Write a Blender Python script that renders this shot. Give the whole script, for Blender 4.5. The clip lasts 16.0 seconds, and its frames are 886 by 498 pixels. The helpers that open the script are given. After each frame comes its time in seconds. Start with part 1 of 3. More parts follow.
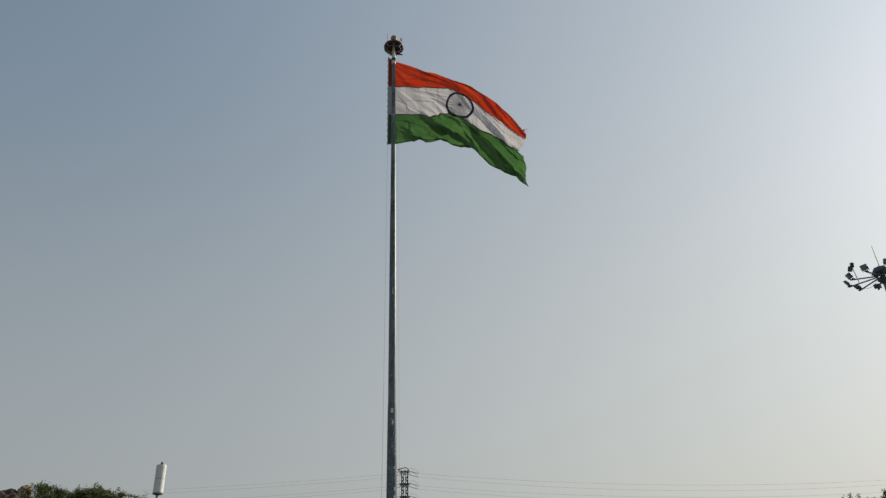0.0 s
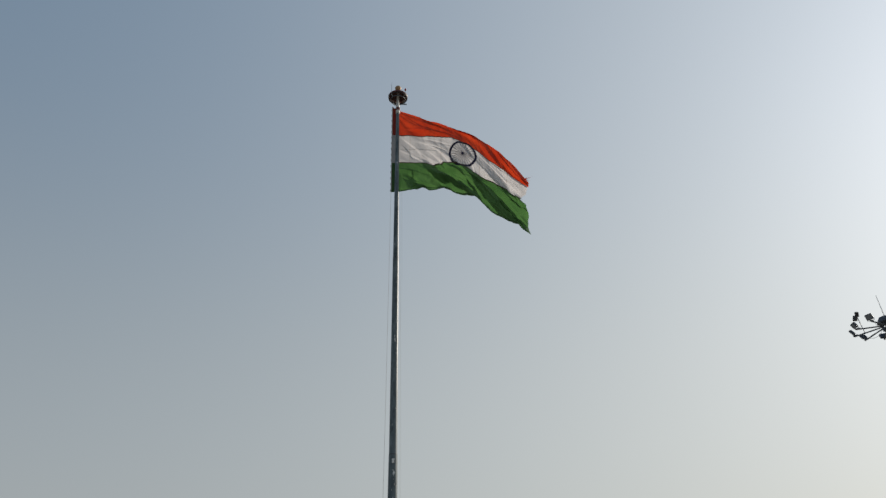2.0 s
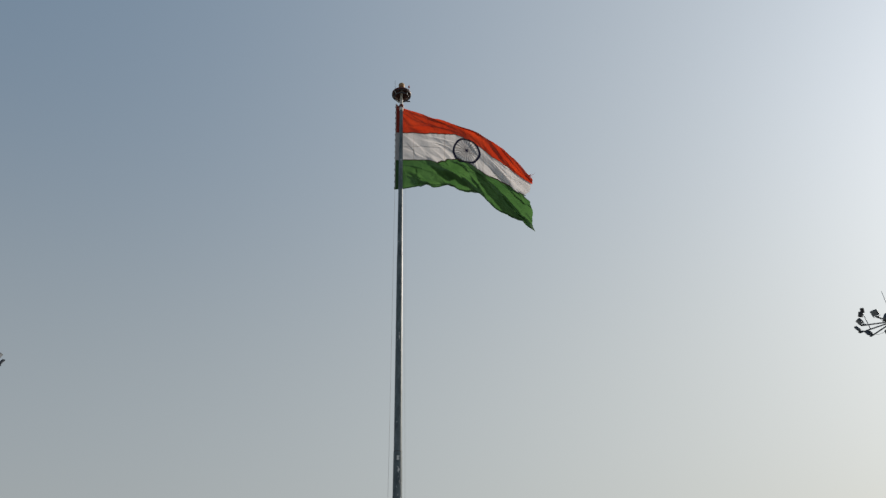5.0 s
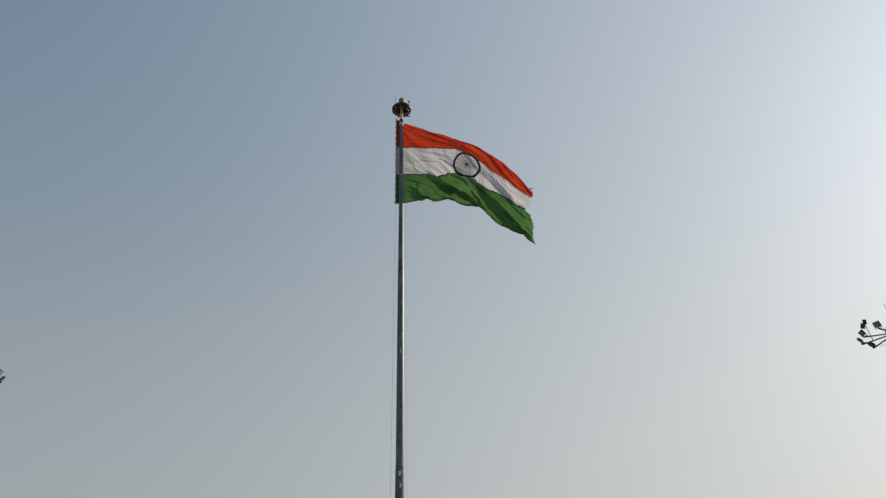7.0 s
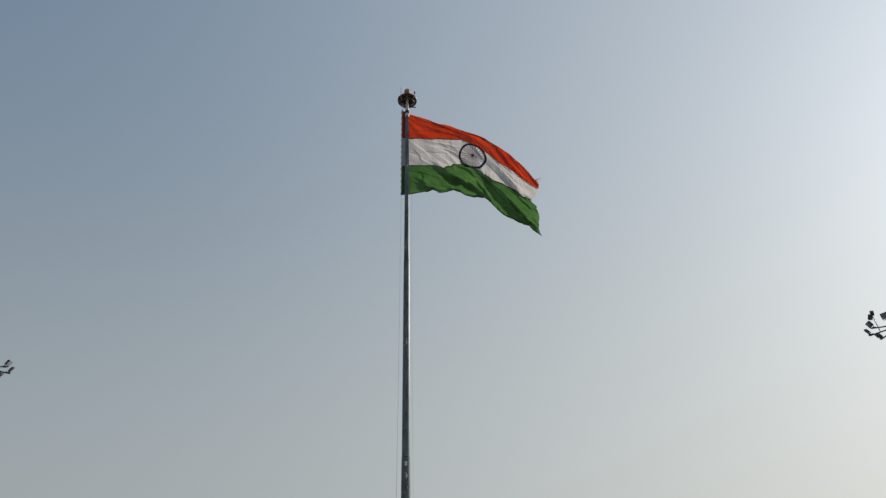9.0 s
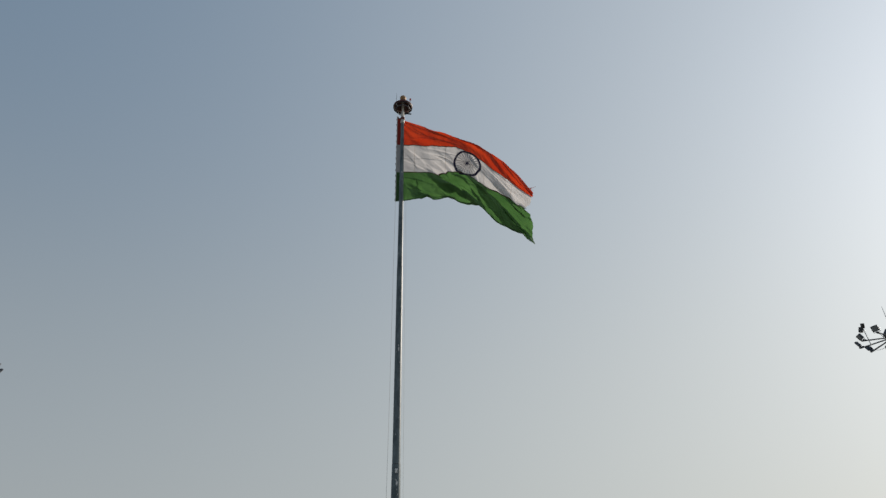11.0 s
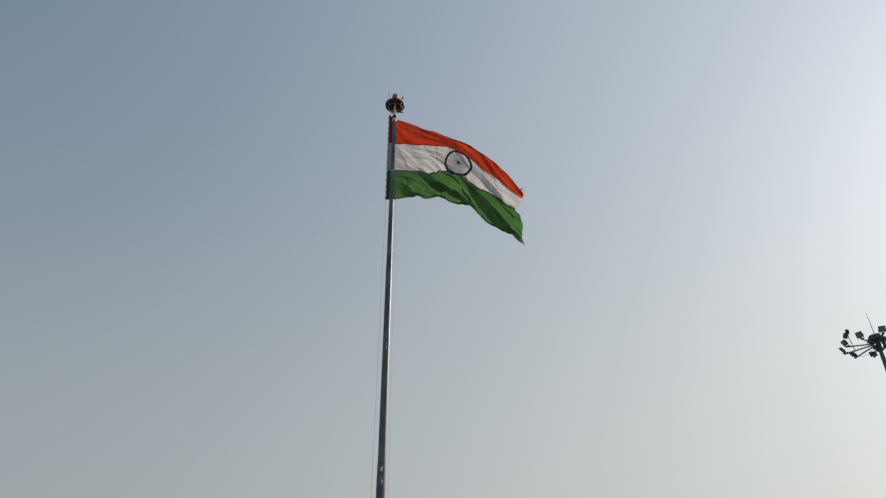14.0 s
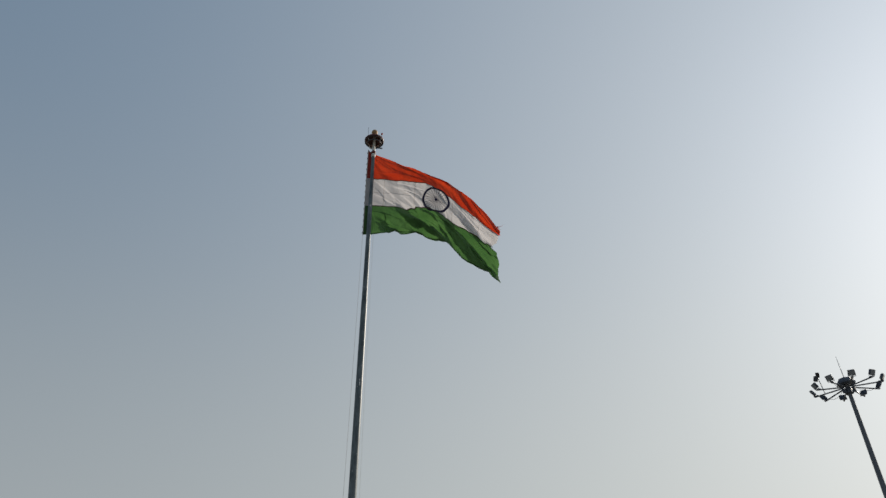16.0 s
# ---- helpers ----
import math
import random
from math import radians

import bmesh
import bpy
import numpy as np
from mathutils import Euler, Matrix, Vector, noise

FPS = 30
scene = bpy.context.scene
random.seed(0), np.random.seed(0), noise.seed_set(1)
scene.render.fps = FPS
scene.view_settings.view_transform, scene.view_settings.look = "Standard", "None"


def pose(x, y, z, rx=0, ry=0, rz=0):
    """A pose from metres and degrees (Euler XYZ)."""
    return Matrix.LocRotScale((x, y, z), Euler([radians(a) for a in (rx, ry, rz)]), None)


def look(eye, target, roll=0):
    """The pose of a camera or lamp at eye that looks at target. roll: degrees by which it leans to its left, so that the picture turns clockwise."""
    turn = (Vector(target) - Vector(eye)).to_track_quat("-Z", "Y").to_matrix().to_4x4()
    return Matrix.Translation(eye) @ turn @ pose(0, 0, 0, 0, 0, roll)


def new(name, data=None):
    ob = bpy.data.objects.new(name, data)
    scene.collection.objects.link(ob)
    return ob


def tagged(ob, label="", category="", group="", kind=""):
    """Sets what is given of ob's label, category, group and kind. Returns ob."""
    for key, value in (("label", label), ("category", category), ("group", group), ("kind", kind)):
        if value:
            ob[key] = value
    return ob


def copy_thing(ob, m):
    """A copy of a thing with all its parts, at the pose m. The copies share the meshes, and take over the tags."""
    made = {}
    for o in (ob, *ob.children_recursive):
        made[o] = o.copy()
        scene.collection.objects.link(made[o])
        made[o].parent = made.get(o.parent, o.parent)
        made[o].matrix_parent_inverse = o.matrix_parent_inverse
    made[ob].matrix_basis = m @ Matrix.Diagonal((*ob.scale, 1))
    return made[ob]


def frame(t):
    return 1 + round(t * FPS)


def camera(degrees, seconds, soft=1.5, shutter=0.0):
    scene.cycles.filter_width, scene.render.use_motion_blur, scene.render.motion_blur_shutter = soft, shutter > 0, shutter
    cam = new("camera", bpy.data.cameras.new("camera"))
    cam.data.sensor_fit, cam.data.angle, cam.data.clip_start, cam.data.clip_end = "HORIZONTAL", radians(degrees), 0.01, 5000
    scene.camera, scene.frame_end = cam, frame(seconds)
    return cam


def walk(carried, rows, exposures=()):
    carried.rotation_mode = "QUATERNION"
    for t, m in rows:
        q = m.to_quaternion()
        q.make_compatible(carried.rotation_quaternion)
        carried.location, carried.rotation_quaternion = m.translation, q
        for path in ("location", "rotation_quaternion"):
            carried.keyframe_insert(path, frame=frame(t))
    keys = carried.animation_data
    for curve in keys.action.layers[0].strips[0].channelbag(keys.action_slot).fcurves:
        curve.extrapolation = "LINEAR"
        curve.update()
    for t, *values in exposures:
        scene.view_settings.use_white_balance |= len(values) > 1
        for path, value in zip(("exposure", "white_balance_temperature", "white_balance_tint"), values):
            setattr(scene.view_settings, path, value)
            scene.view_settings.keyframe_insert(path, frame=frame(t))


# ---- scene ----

# ---------------------------------------------------------------- camera
EYE = 1.6
cam = camera(62.94, 16.0, soft=1.4)


def aim(yaw, pitch, roll):
    """A pose at eye height: degrees to the left of +y, up, and of lean."""
    return pose(0, 0, EYE, 90 + pitch, 0, yaw) @ pose(0, 0, 0, 0, 0, roll)


TURNS = [
    (0, -4.43, 26.46, -1.70), (0.3, -4.40, 26.04, -1.81), (0.5, -4.45, 25.42, -1.89), (0.6, -4.43, 25.20, -1.76), (0.8, -4.62, 26.53, -1.51), (1, -4.69, 27.97, -1.25), (1.5, -4.21, 29.24, -1.24),
    (2, -4.31, 30.21, -1.39), (2.5, -3.84, 30.85, -1.43), (3, -4.40, 30.60, -1.47), (3.5, -4.29, 30.35, -1.57),
    (5.8, -3.75, 29.95, -1.36), (6, -3.81, 30.50, -1.73), (6.5, -4.01, 30.96, -1.92), (7, -3.89, 31.10, -1.72),
    (7.5, -3.87, 30.78, -1.49), (8, -4.15, 30.78, -1.79), (8.5, -3.63, 30.45, -1.58), (9, -3.33, 30.42, -1.47),
    (11.5, -4.40, 31.25, -0.55), (12, -4.76, 31.47, -0.15), (12.5, -3.69, 30.83, -0.75), (13, -3.56, 30.89, -1.00),
    (13.5, -3.74, 30.82, -0.51), (14, -4.91, 30.89, -0.42), (14.5, -5.05, 31.94, -0.05), (15, -5.92, 33.14, -0.40),
    (15.5, -6.71, 33.60, -0.34), (16, -7.15, 33.75, -0.45)]
walk(cam, [(t, aim(y, p, r)) for t, y, p, r in TURNS], [(0, -0.06), (0.5, 0.0), (1, -0.03), (1.5, 0.05), (2, 0.02), (2.5, 0.03), (3, 0.0), (12, 0.0), (12.5, -0.02), (13, 0.06), (13.5, 0.01), (14, 0.0), (15, -0.02), (15.5, -0.09), (16, -0.03)])

# ---------------------------------------------------------------- sky, sun, exposure
SUN_AZ, SUN_EL = 60.0, 27.0
world = bpy.data.worlds.new("sky")
scene.world = world
world.use_nodes = True
wn, wl = world.node_tree.nodes, world.node_tree.links
sky = wn.new("ShaderNodeTexSky")
sky.sky_type = "NISHITA"
sky.sun_disc = False
sky.sun_elevation, sky.sun_rotation = radians(SUN_EL), radians(SUN_AZ)
sky.altitude, sky.air_density, sky.dust_density, sky.ozone_density = 500, 1.0, 3.0, 1.0
wl.new(sky.outputs[0], wn["Background"].inputs[0])
wn["Background"].inputs[1].default_value = 0.1
sun_way = Vector((math.sin(radians(SUN_AZ)) * math.cos(radians(SUN_EL)), math.cos(radians(SUN_AZ)) * math.cos(radians(SUN_EL)), math.sin(radians(SUN_EL))))


def sky_math(kind, a, b=None):
    node = wn.new("ShaderNodeMath")
    node.operation = kind
    for value, socket in ((a, node.inputs[0]), (b, node.inputs[1])):
        if isinstance(value, bpy.types.NodeSocket):
            wl.new(value, socket)
        elif value is not None:
            socket.default_value = value
    return node.outputs[0]


def sky_scaled(colour, amount):
    node = wn.new("ShaderNodeVectorMath")
    node.operation = "SCALE"
    node.inputs[0].default_value = colour
    wl.new(amount, node.inputs["Scale"])
    return node.outputs[0]


def sky_sum(a, b):
    node = wn.new("ShaderNodeVectorMath")
    node.operation = "ADD"
    for value, socket in ((a, node.inputs[0]), (b, node.inputs[1])):
        if isinstance(value, bpy.types.NodeSocket):
            wl.new(value, socket)
        else:
            socket.default_value = value
    return node.outputs[0]


# dry-season haze over the clear sky: pale towards the horizon, bright round the sun
sky_coord = wn.new("ShaderNodeTexCoord")
sky_axes = wn.new("ShaderNodeSeparateXYZ")
wl.new(sky_coord.outputs["Generated"], sky_axes.inputs[0])
low = sky_math("EXPONENT", sky_math("MULTIPLY", sky_math("MAXIMUM", sky_axes.outputs[2], 0.0), -1 / 0.45))
near_sun = wn.new("ShaderNodeVectorMath")
near_sun.operation = "DOT_PRODUCT"
wl.new(sky_coord.outputs["Generated"], near_sun.inputs[0])
near_sun.inputs[1].default_value = sun_way
toward = sky_math("MULTIPLY_ADD", near_sun.outputs["Value"], 0.5)
toward.node.inputs[2].default_value = 0.5
glare, wide_glare = sky_math("POWER", toward, 30.0), sky_math("POWER", toward, 4.0)
lowest = sky_math("EXPONENT", sky_math("MULTIPLY", sky_math("MAXIMUM", sky_axes.outputs[2], 0.0), -1 / 0.1))
haze_colour = sky_sum(sky_scaled((0.433, 0.374, 0.195), low), (0.025, 0.107, 0.220))
haze_colour = sky_sum(haze_colour, sky_scaled((-0.15, -0.215, -0.27), lowest))
haze_colour = sky_sum(haze_colour, sky_sum(sky_scaled((0.19, 0.225, 0.29), glare), sky_scaled((0.422, 0.4024, 0.3648), wide_glare)))
mid = sky_math("MULTIPLY", sky_math("SUBTRACT", sky_axes.outputs[2], 0.35), 5.0)
layer = sky_math("EXPONENT", sky_math("MULTIPLY", sky_math("MULTIPLY", mid, mid), -1.0))
haze_colour = sky_sum(haze_colour, sky_scaled((0.026, 0.016, -0.003), layer))
haze_colour = sky_sum(haze_colour, sky_scaled((-0.215, -0.22, -0.175), sky_math("MULTIPLY", lowest, wide_glare)))
away = sky_math("MULTIPLY", low, sky_math("SUBTRACT", 1.0, wide_glare))
haze_colour = sky_sum(haze_colour, sky_scaled((-0.006, 0.0, 0.058), away))
haze = wn.new("ShaderNodeBackground")
wl.new(haze_colour, haze.inputs[0])
haze.inputs[1].default_value = 1.055
sky_blend = wn.new("ShaderNodeMixShader")
sky_blend.inputs[0].default_value = 0.9
wl.new(wn["Background"].outputs[0], sky_blend.inputs[1])
wl.new(haze.outputs[0], sky_blend.inputs[2])
wl.new(sky_blend.outputs[0], wn["World Output"].inputs[0])
sun_data = bpy.data.lights.new("sun", "SUN")
sun_data.energy, sun_data.angle, sun_data.color = 4.4, radians(0.6), (1.0, 0.9, 0.76)
sun = new("sun", sun_data)
sun.matrix_world = look(sun_way * 60, (0, 0, 0))


# ---------------------------------------------------------------- materials
def ramp(nt, source, stops):
    node = nt.nodes.new("ShaderNodeValToRGB")
    while len(node.color_ramp.elements) < len(stops):
        node.color_ramp.elements.new(0.5)
    for element, (at, colour) in zip(node.color_ramp.elements, stops):
        element.position, element.color = at, (*colour, 1)
    nt.links.new(source, node.inputs[0])
    return node.outputs[0]


def noise_tex(nt, scale, detail=4.0, rough=0.6, stretch=None):
    coord = nt.nodes.new("ShaderNodeTexCoord")
    tex = nt.nodes.new("ShaderNodeTexNoise")
    tex.inputs["Scale"].default_value, tex.inputs["Detail"].default_value, tex.inputs["Roughness"].default_value = scale, detail, rough
    if stretch:
        mapping = nt.nodes.new("ShaderNodeMapping")
        mapping.inputs["Scale"].default_value = stretch
        nt.links.new(coord.outputs["Object"], mapping.inputs[0])
        nt.links.new(mapping.outputs[0], tex.inputs[0])
    else:
        nt.links.new(coord.outputs["Object"], tex.inputs[0])
    return tex.outputs[0]


def mixed(nt, a, b, factor, mode="MIX"):
    node = nt.nodes.new("ShaderNodeMix")
    node.data_type, node.blend_type = "RGBA", mode
    for value, socket in ((factor, node.inputs[0]), (a, node.inputs[6]), (b, node.inputs[7])):
        if isinstance(value, bpy.types.NodeSocket):
            nt.links.new(value, socket)
        else:
            socket.default_value = value if isinstance(value, float) else (*value, 1)
    return node.outputs[2]


def surface(name, dark, light, scale=3.0, grain=40.0, rough=0.6, metal=0.0, bump=0.15, depth=0.01, stretch=None):
    """A surface with broad stains, fine grain and relief."""
    mat = bpy.data.materials.new(name)
    mat.use_nodes = True
    nt = mat.node_tree
    shader = nt.nodes["Principled BSDF"]
    broad = ramp(nt, noise_tex(nt, scale, 5, 0.65, stretch), [(0.3, dark), (0.7, light)])
    fine = ramp(nt, noise_tex(nt, grain, 3, 0.6), [(0.25, (0.72, 0.72, 0.72)), (0.75, (1.0, 1.0, 1.0))])
    nt.links.new(mixed(nt, broad, fine, 1.0, "MULTIPLY"), shader.inputs["Base Color"])
    shader.inputs["Roughness"].default_value, shader.inputs["Metallic"].default_value = rough, metal
    rel = nt.nodes.new("ShaderNodeBump")
    rel.inputs["Strength"].default_value, rel.inputs["Distance"].default_value = bump, depth
    nt.links.new(noise_tex(nt, grain * 0.7, 4), rel.inputs["Height"])
    nt.links.new(rel.outputs[0], shader.inputs["Normal"])
    return mat


def cloth(name, colour, faded, seams=False):
    """Thin woven polyester that lets some light through."""
    mat = bpy.data.materials.new(name)
    mat.use_nodes = True
    nt = mat.node_tree
    shader = nt.nodes["Principled BSDF"]
    base = ramp(nt, noise_tex(nt, 0.8, 5, 0.6), [(0.3, colour), (0.75, faded)])
    weave = ramp(nt, noise_tex(nt, 60, 2, 0.5), [(0.3, (0.9, 0.9, 0.9)), (0.7, (1, 1, 1))])
    tint = mixed(nt, base, weave, 1.0, "MULTIPLY")
    if seams:
        uv = nt.nodes.new("ShaderNodeUVMap")
        uv.uv_map = "cloth"
        split = nt.nodes.new("ShaderNodeSeparateXYZ")
        nt.links.new(uv.outputs[0], split.inputs[0])
        total = None
        for axis, at, half in (("X", 0.135, 0.0016), ("X", 0.37, 0.0016), ("X", 0.66, 0.0016), ("X", 0.86, 0.0016), ("Y", 0.5, 0.002)):
            node = nt.nodes.new("ShaderNodeMath")
            node.operation = "COMPARE"
            nt.links.new(split.outputs[axis], node.inputs[0])
            node.inputs[1].default_value, node.inputs[2].default_value = at, half
            if total:
                add = nt.nodes.new("ShaderNodeMath")
                add.operation = "MAXIMUM"
                nt.links.new(total, add.inputs[0])
                nt.links.new(node.outputs[0], add.inputs[1])
                total = add.outputs[0]
            else:
                total = node.outputs[0]
        tint = mixed(nt, tint, (0.42, 0.38, 0.36), total)
    nt.links.new(tint, shader.inputs["Base Color"])
    shader.inputs["Roughness"].default_value = 0.75
    shader.inputs["Sheen Weight"].default_value = 0.1
    through_light = nt.nodes.new("ShaderNodeBsdfTranslucent")
    nt.links.new(tint, through_light.inputs[0])
    blend = nt.nodes.new("ShaderNodeMixShader")
    blend.inputs[0].default_value = 0.44
    nt.links.new(shader.outputs[0], blend.inputs[1])
    nt.links.new(through_light.outputs[0], blend.inputs[2])
    nt.links.new(blend.outputs[0], nt.nodes["Material Output"].inputs[0])
    rel = nt.nodes.new("ShaderNodeBump")
    rel.inputs["Strength"].default_value, rel.inputs["Distance"].default_value = 0.35, 0.05
    nt.links.new(noise_tex(nt, 2.2, 5, 0.6, (1.0, 1.0, 2.0)), rel.inputs["Height"])
    nt.links.new(rel.outputs[0], shader.inputs["Normal"])
    nt.links.new(rel.outputs[0], through_light.inputs["Normal"])
    return mat


def leafy(name, dark, light):
    mat = bpy.data.materials.new(name)
    mat.use_nodes = True
    nt = mat.node_tree
    shader = nt.nodes["Principled BSDF"]
    geo = nt.nodes.new("ShaderNodeNewGeometry")
    tint = ramp(nt, geo.outputs["Random Per Island"], [(0.0, dark), (1.0, light)])
    nt.links.new(tint, shader.inputs["Base Color"])
    shader.inputs["Roughness"].default_value = 0.6
    glow = nt.nodes.new("ShaderNodeBsdfTranslucent")
    nt.links.new(tint, glow.inputs[0])
    blend = nt.nodes.new("ShaderNodeMixShader")
    blend.inputs[0].default_value = 0.32
    nt.links.new(shader.outputs[0], blend.inputs[1])
    nt.links.new(glow.outputs[0], blend.inputs[2])
    nt.links.new(blend.outputs[0], nt.nodes["Material Output"].inputs[0])
    return mat


M_POLE = surface("painted_steel_grey", (0.06, 0.085, 0.1), (0.21, 0.258, 0.285), 4.5, 30, 0.42, 0.0, 0.12, 0.004, (1, 1, 0.35))
M_POLE.node_tree.nodes["Principled BSDF"].inputs["Specular IOR Level"].default_value = 0.24
M_CHIP = surface("white_primer", (0.78, 0.79, 0.79), (0.9, 0.9, 0.9), 6, 50, 0.7)
M_SEAM = surface("dark_joint", (0.03, 0.03, 0.035), (0.07, 0.07, 0.08), 6, 40, 0.7)
M_CAP = surface("red_brown_paint", (0.085, 0.019, 0.015), (0.18, 0.043, 0.033), 4, 40, 0.55, 0.0)
M_LINING = surface("dark_lining", (0.06, 0.017, 0.014), (0.12, 0.04, 0.032), 5, 40, 0.6)
M_PINK = surface("pale_pink_paint", (0.42, 0.3, 0.27), (0.6, 0.47, 0.44), 4, 40, 0.6)
M_BRASS = surface("dull_gold", (0.36, 0.21, 0.10), (0.55, 0.36, 0.2), 8, 50, 0.6, 0.15)
M_STEEL = surface("galvanised_steel", (0.34, 0.35, 0.36), (0.5, 0.51, 0.52), 5, 60, 0.4, 0.6)
M_WHITE = surface("white_paint", (0.66, 0.66, 0.64), (0.82, 0.82, 0.8), 3, 60, 0.5, 0.0, 0.08)
M_RED = surface("red_lens", (0.35, 0.02, 0.015), (0.5, 0.03, 0.02), 9, 60, 0.25)
M_ROPE = surface("pale_rope", (0.55, 0.54, 0.52), (0.7, 0.69, 0.66), 8, 90, 0.85)
M_CLIP = surface("dark_clip", (0.03, 0.03, 0.035), (0.06, 0.06, 0.065), 8, 60, 0.5)
M_SAFFRON = cloth("saffron_cloth", (0.47, 0.031, 0.008), (0.62, 0.06, 0.015))
M_CLOTH_WHITE = cloth("white_cloth", (0.565, 0.55, 0.57), (0.69, 0.675, 0.69), True)
M_GREEN = cloth("green_cloth", (0.048, 0.135, 0.036), (0.1, 0.225, 0.065))
M_NAVY = cloth("navy_cloth", (0.018, 0.016, 0.05), (0.03, 0.027, 0.08))
# doubled cloth: the backlight it blocks is painted in as darker colour
M_HEAVY_SAFFRON = surface("doubled_saffron_shaded", (0.26, 0.018, 0.01), (0.36, 0.03, 0.014), 2, 60, 0.8)
M_HEAVY_WHITE = surface("doubled_white_shaded", (0.42, 0.42, 0.44), (0.55, 0.54, 0.56), 2, 60, 0.8)
M_HEAVY_GREEN = surface("doubled_green_shaded", (0.03, 0.09, 0.022), (0.055, 0.14, 0.034), 2, 60, 0.8)
M_JOIN = surface("doubled_join_shaded", (0.07, 0.05, 0.03), (0.13, 0.09, 0.06), 2, 60, 0.8)
M_MAST = surface("mast_grey", (0.10, 0.115, 0.14), (0.17, 0.19, 0.22), 1.5, 30, 0.5, 0.3, 0.1, 0.004, (1, 1, 0.2))
M_LAMP = surface("lamp_housing", (0.055, 0.068, 0.095), (0.1, 0.12, 0.155), 6, 60, 0.6, 0.0)
M_GLASS = surface("lamp_glass", (0.2, 0.225, 0.26), (0.3, 0.33, 0.37), 6, 60, 0.12, 0.0, 0.03)
M_LATTICE = surface("weathered_lattice_steel", (0.045, 0.038, 0.033), (0.1, 0.085, 0.07), 2, 20, 0.7, 0.2)
# distance haze is put into the wire's pale grey
M_WIRE = surface("hazed_aluminium_wire", (0.56, 0.56, 0.57), (0.68, 0.68, 0.69), 1, 20, 0.5, 0.2)
M_INSULATOR = surface("grey_insulator", (0.28, 0.27, 0.26), (0.42, 0.41, 0.4), 4, 30, 0.4)
M_PANEL = surface("solar_cells", (0.006, 0.006, 0.009), (0.014, 0.014, 0.02), 4, 20, 0.65)
M_ANTENNA = surface("antenna_shell", (0.13, 0.14, 0.14), (0.22, 0.23, 0.23), 2, 30, 0.6)
# one granite in two tones: sunlight and shade are put into the colours
M_ROCK_LIT = surface("granite", (0.19, 0.115, 0.08), (0.47, 0.33, 0.235), 1.1, 9, 0.9, 0.0, 0.6, 0.12)
M_ROCK_SHADED = surface("shaded_granite", (0.025, 0.018, 0.014), (0.105, 0.068, 0.046), 1.1, 9, 0.9, 0.0, 0.6, 0.12)
M_BARK = surface("bark", (0.06, 0.045, 0.035), (0.16, 0.12, 0.09), 4, 30, 0.9, 0.0, 0.6, 0.02)
M_LEAF = leafy("acacia_leaves", (0.01, 0.018, 0.004), (0.11, 0.16, 0.026))
M_LEAF_DARK = leafy("dark_leaves", (0.016, 0.028, 0.006), (0.14, 0.18, 0.032))
M_GROUND = surface("dusty_ground", (0.11, 0.105, 0.085), (0.2, 0.19, 0.16), 0.08, 3, 0.95, 0.0, 0.5, 0.05)


# ---------------------------------------------------------------- mesh helpers
def part(name, bm, material, parent=None, label="", smooth=False):
    """Links a bmesh as one mesh object, under a thing or a part."""
    me = bpy.data.meshes.new(name)
    bm.to_mesh(me)
    bm.free()
    me.materials.append(material)
    if smooth:
        for poly in me.polygons:
            poly.use_smooth = True
    ob = new(name, me)
    ob.parent = parent
    return tagged(ob, label)


def thing(name, m, label, category, group="", kind=""):
    ob = new(name)
    ob.matrix_world = m
    return tagged(ob, label, category, group, kind)


def add_tube(bm, points, radii, sides=10, caps=True):
    """A round tube through points."""
    pts = [Vector(p) for p in points]
    rings = []
    for n, p in enumerate(pts):
        way = (pts[min(n + 1, len(pts) - 1)] - pts[max(n - 1, 0)]).normalized()
        side = way.cross(Vector((0.31, 0.95, 0.02)) if abs(way.z) > 0.8 else Vector((0, 0, 1))).normalized()
        over = side.cross(way)
        r = radii[n] if isinstance(radii, (list, tuple)) else radii
        rings.append([bm.verts.new(p + side * r * math.cos(a) + over * r * math.sin(a)) for a in (2 * math.pi * k / sides for k in range(sides))])
    for a, b in zip(rings, rings[1:]):
        for k in range(sides):
            bm.faces.new((a[k], a[(k + 1) % sides], b[(k + 1) % sides], b[k]))
    if caps:
        bm.faces.new(list(reversed(rings[0])))
        bm.faces.new(rings[-1])
    return bm


def tube(points, radii, sides=10):
    return add_tube(bmesh.new(), points, radii, sides)


def lathe(profile, sides=40):
    """A turned body from (radius, height) pairs, about z."""
    bm = bmesh.new()
    rings = []
    for r, z in profile:
        if r < 1e-5:
            rings.append([bm.verts.new((0, 0, z))])
        else:
            rings.append([bm.verts.new((r * math.cos(2 * math.pi * k / sides), r * math.sin(2 * math.pi * k / sides), z)) for k in range(sides)])
    for a, b in zip(rings, rings[1:]):
        for k in range(sides):
            j = (k + 1) % sides
            if len(a) == 1 and len(b) > 1:
                bm.faces.new((a[0], b[j], b[k]))
            elif len(b) == 1 and len(a) > 1:
                bm.faces.new((a[k], a[j], b[0]))
            elif len(a) > 1:
                bm.faces.new((a[k], a[j], b[j], b[k]))
    bmesh.ops.recalc_face_normals(bm, faces=bm.faces)
    return bm


def add_box(bm, size, m=Matrix.Identity(4), bevel=0.0):
    made = bmesh.ops.create_cube(bm, size=1.0, matrix=m @ Matrix.Diagonal((*size, 1)))
    if bevel:
        edges = list({e for v in made["verts"] for e in v.link_edges})
        bmesh.ops.bevel(bm, geom=edges, offset=bevel, segments=2, affect="EDGES", profile=0.6)
    return bm


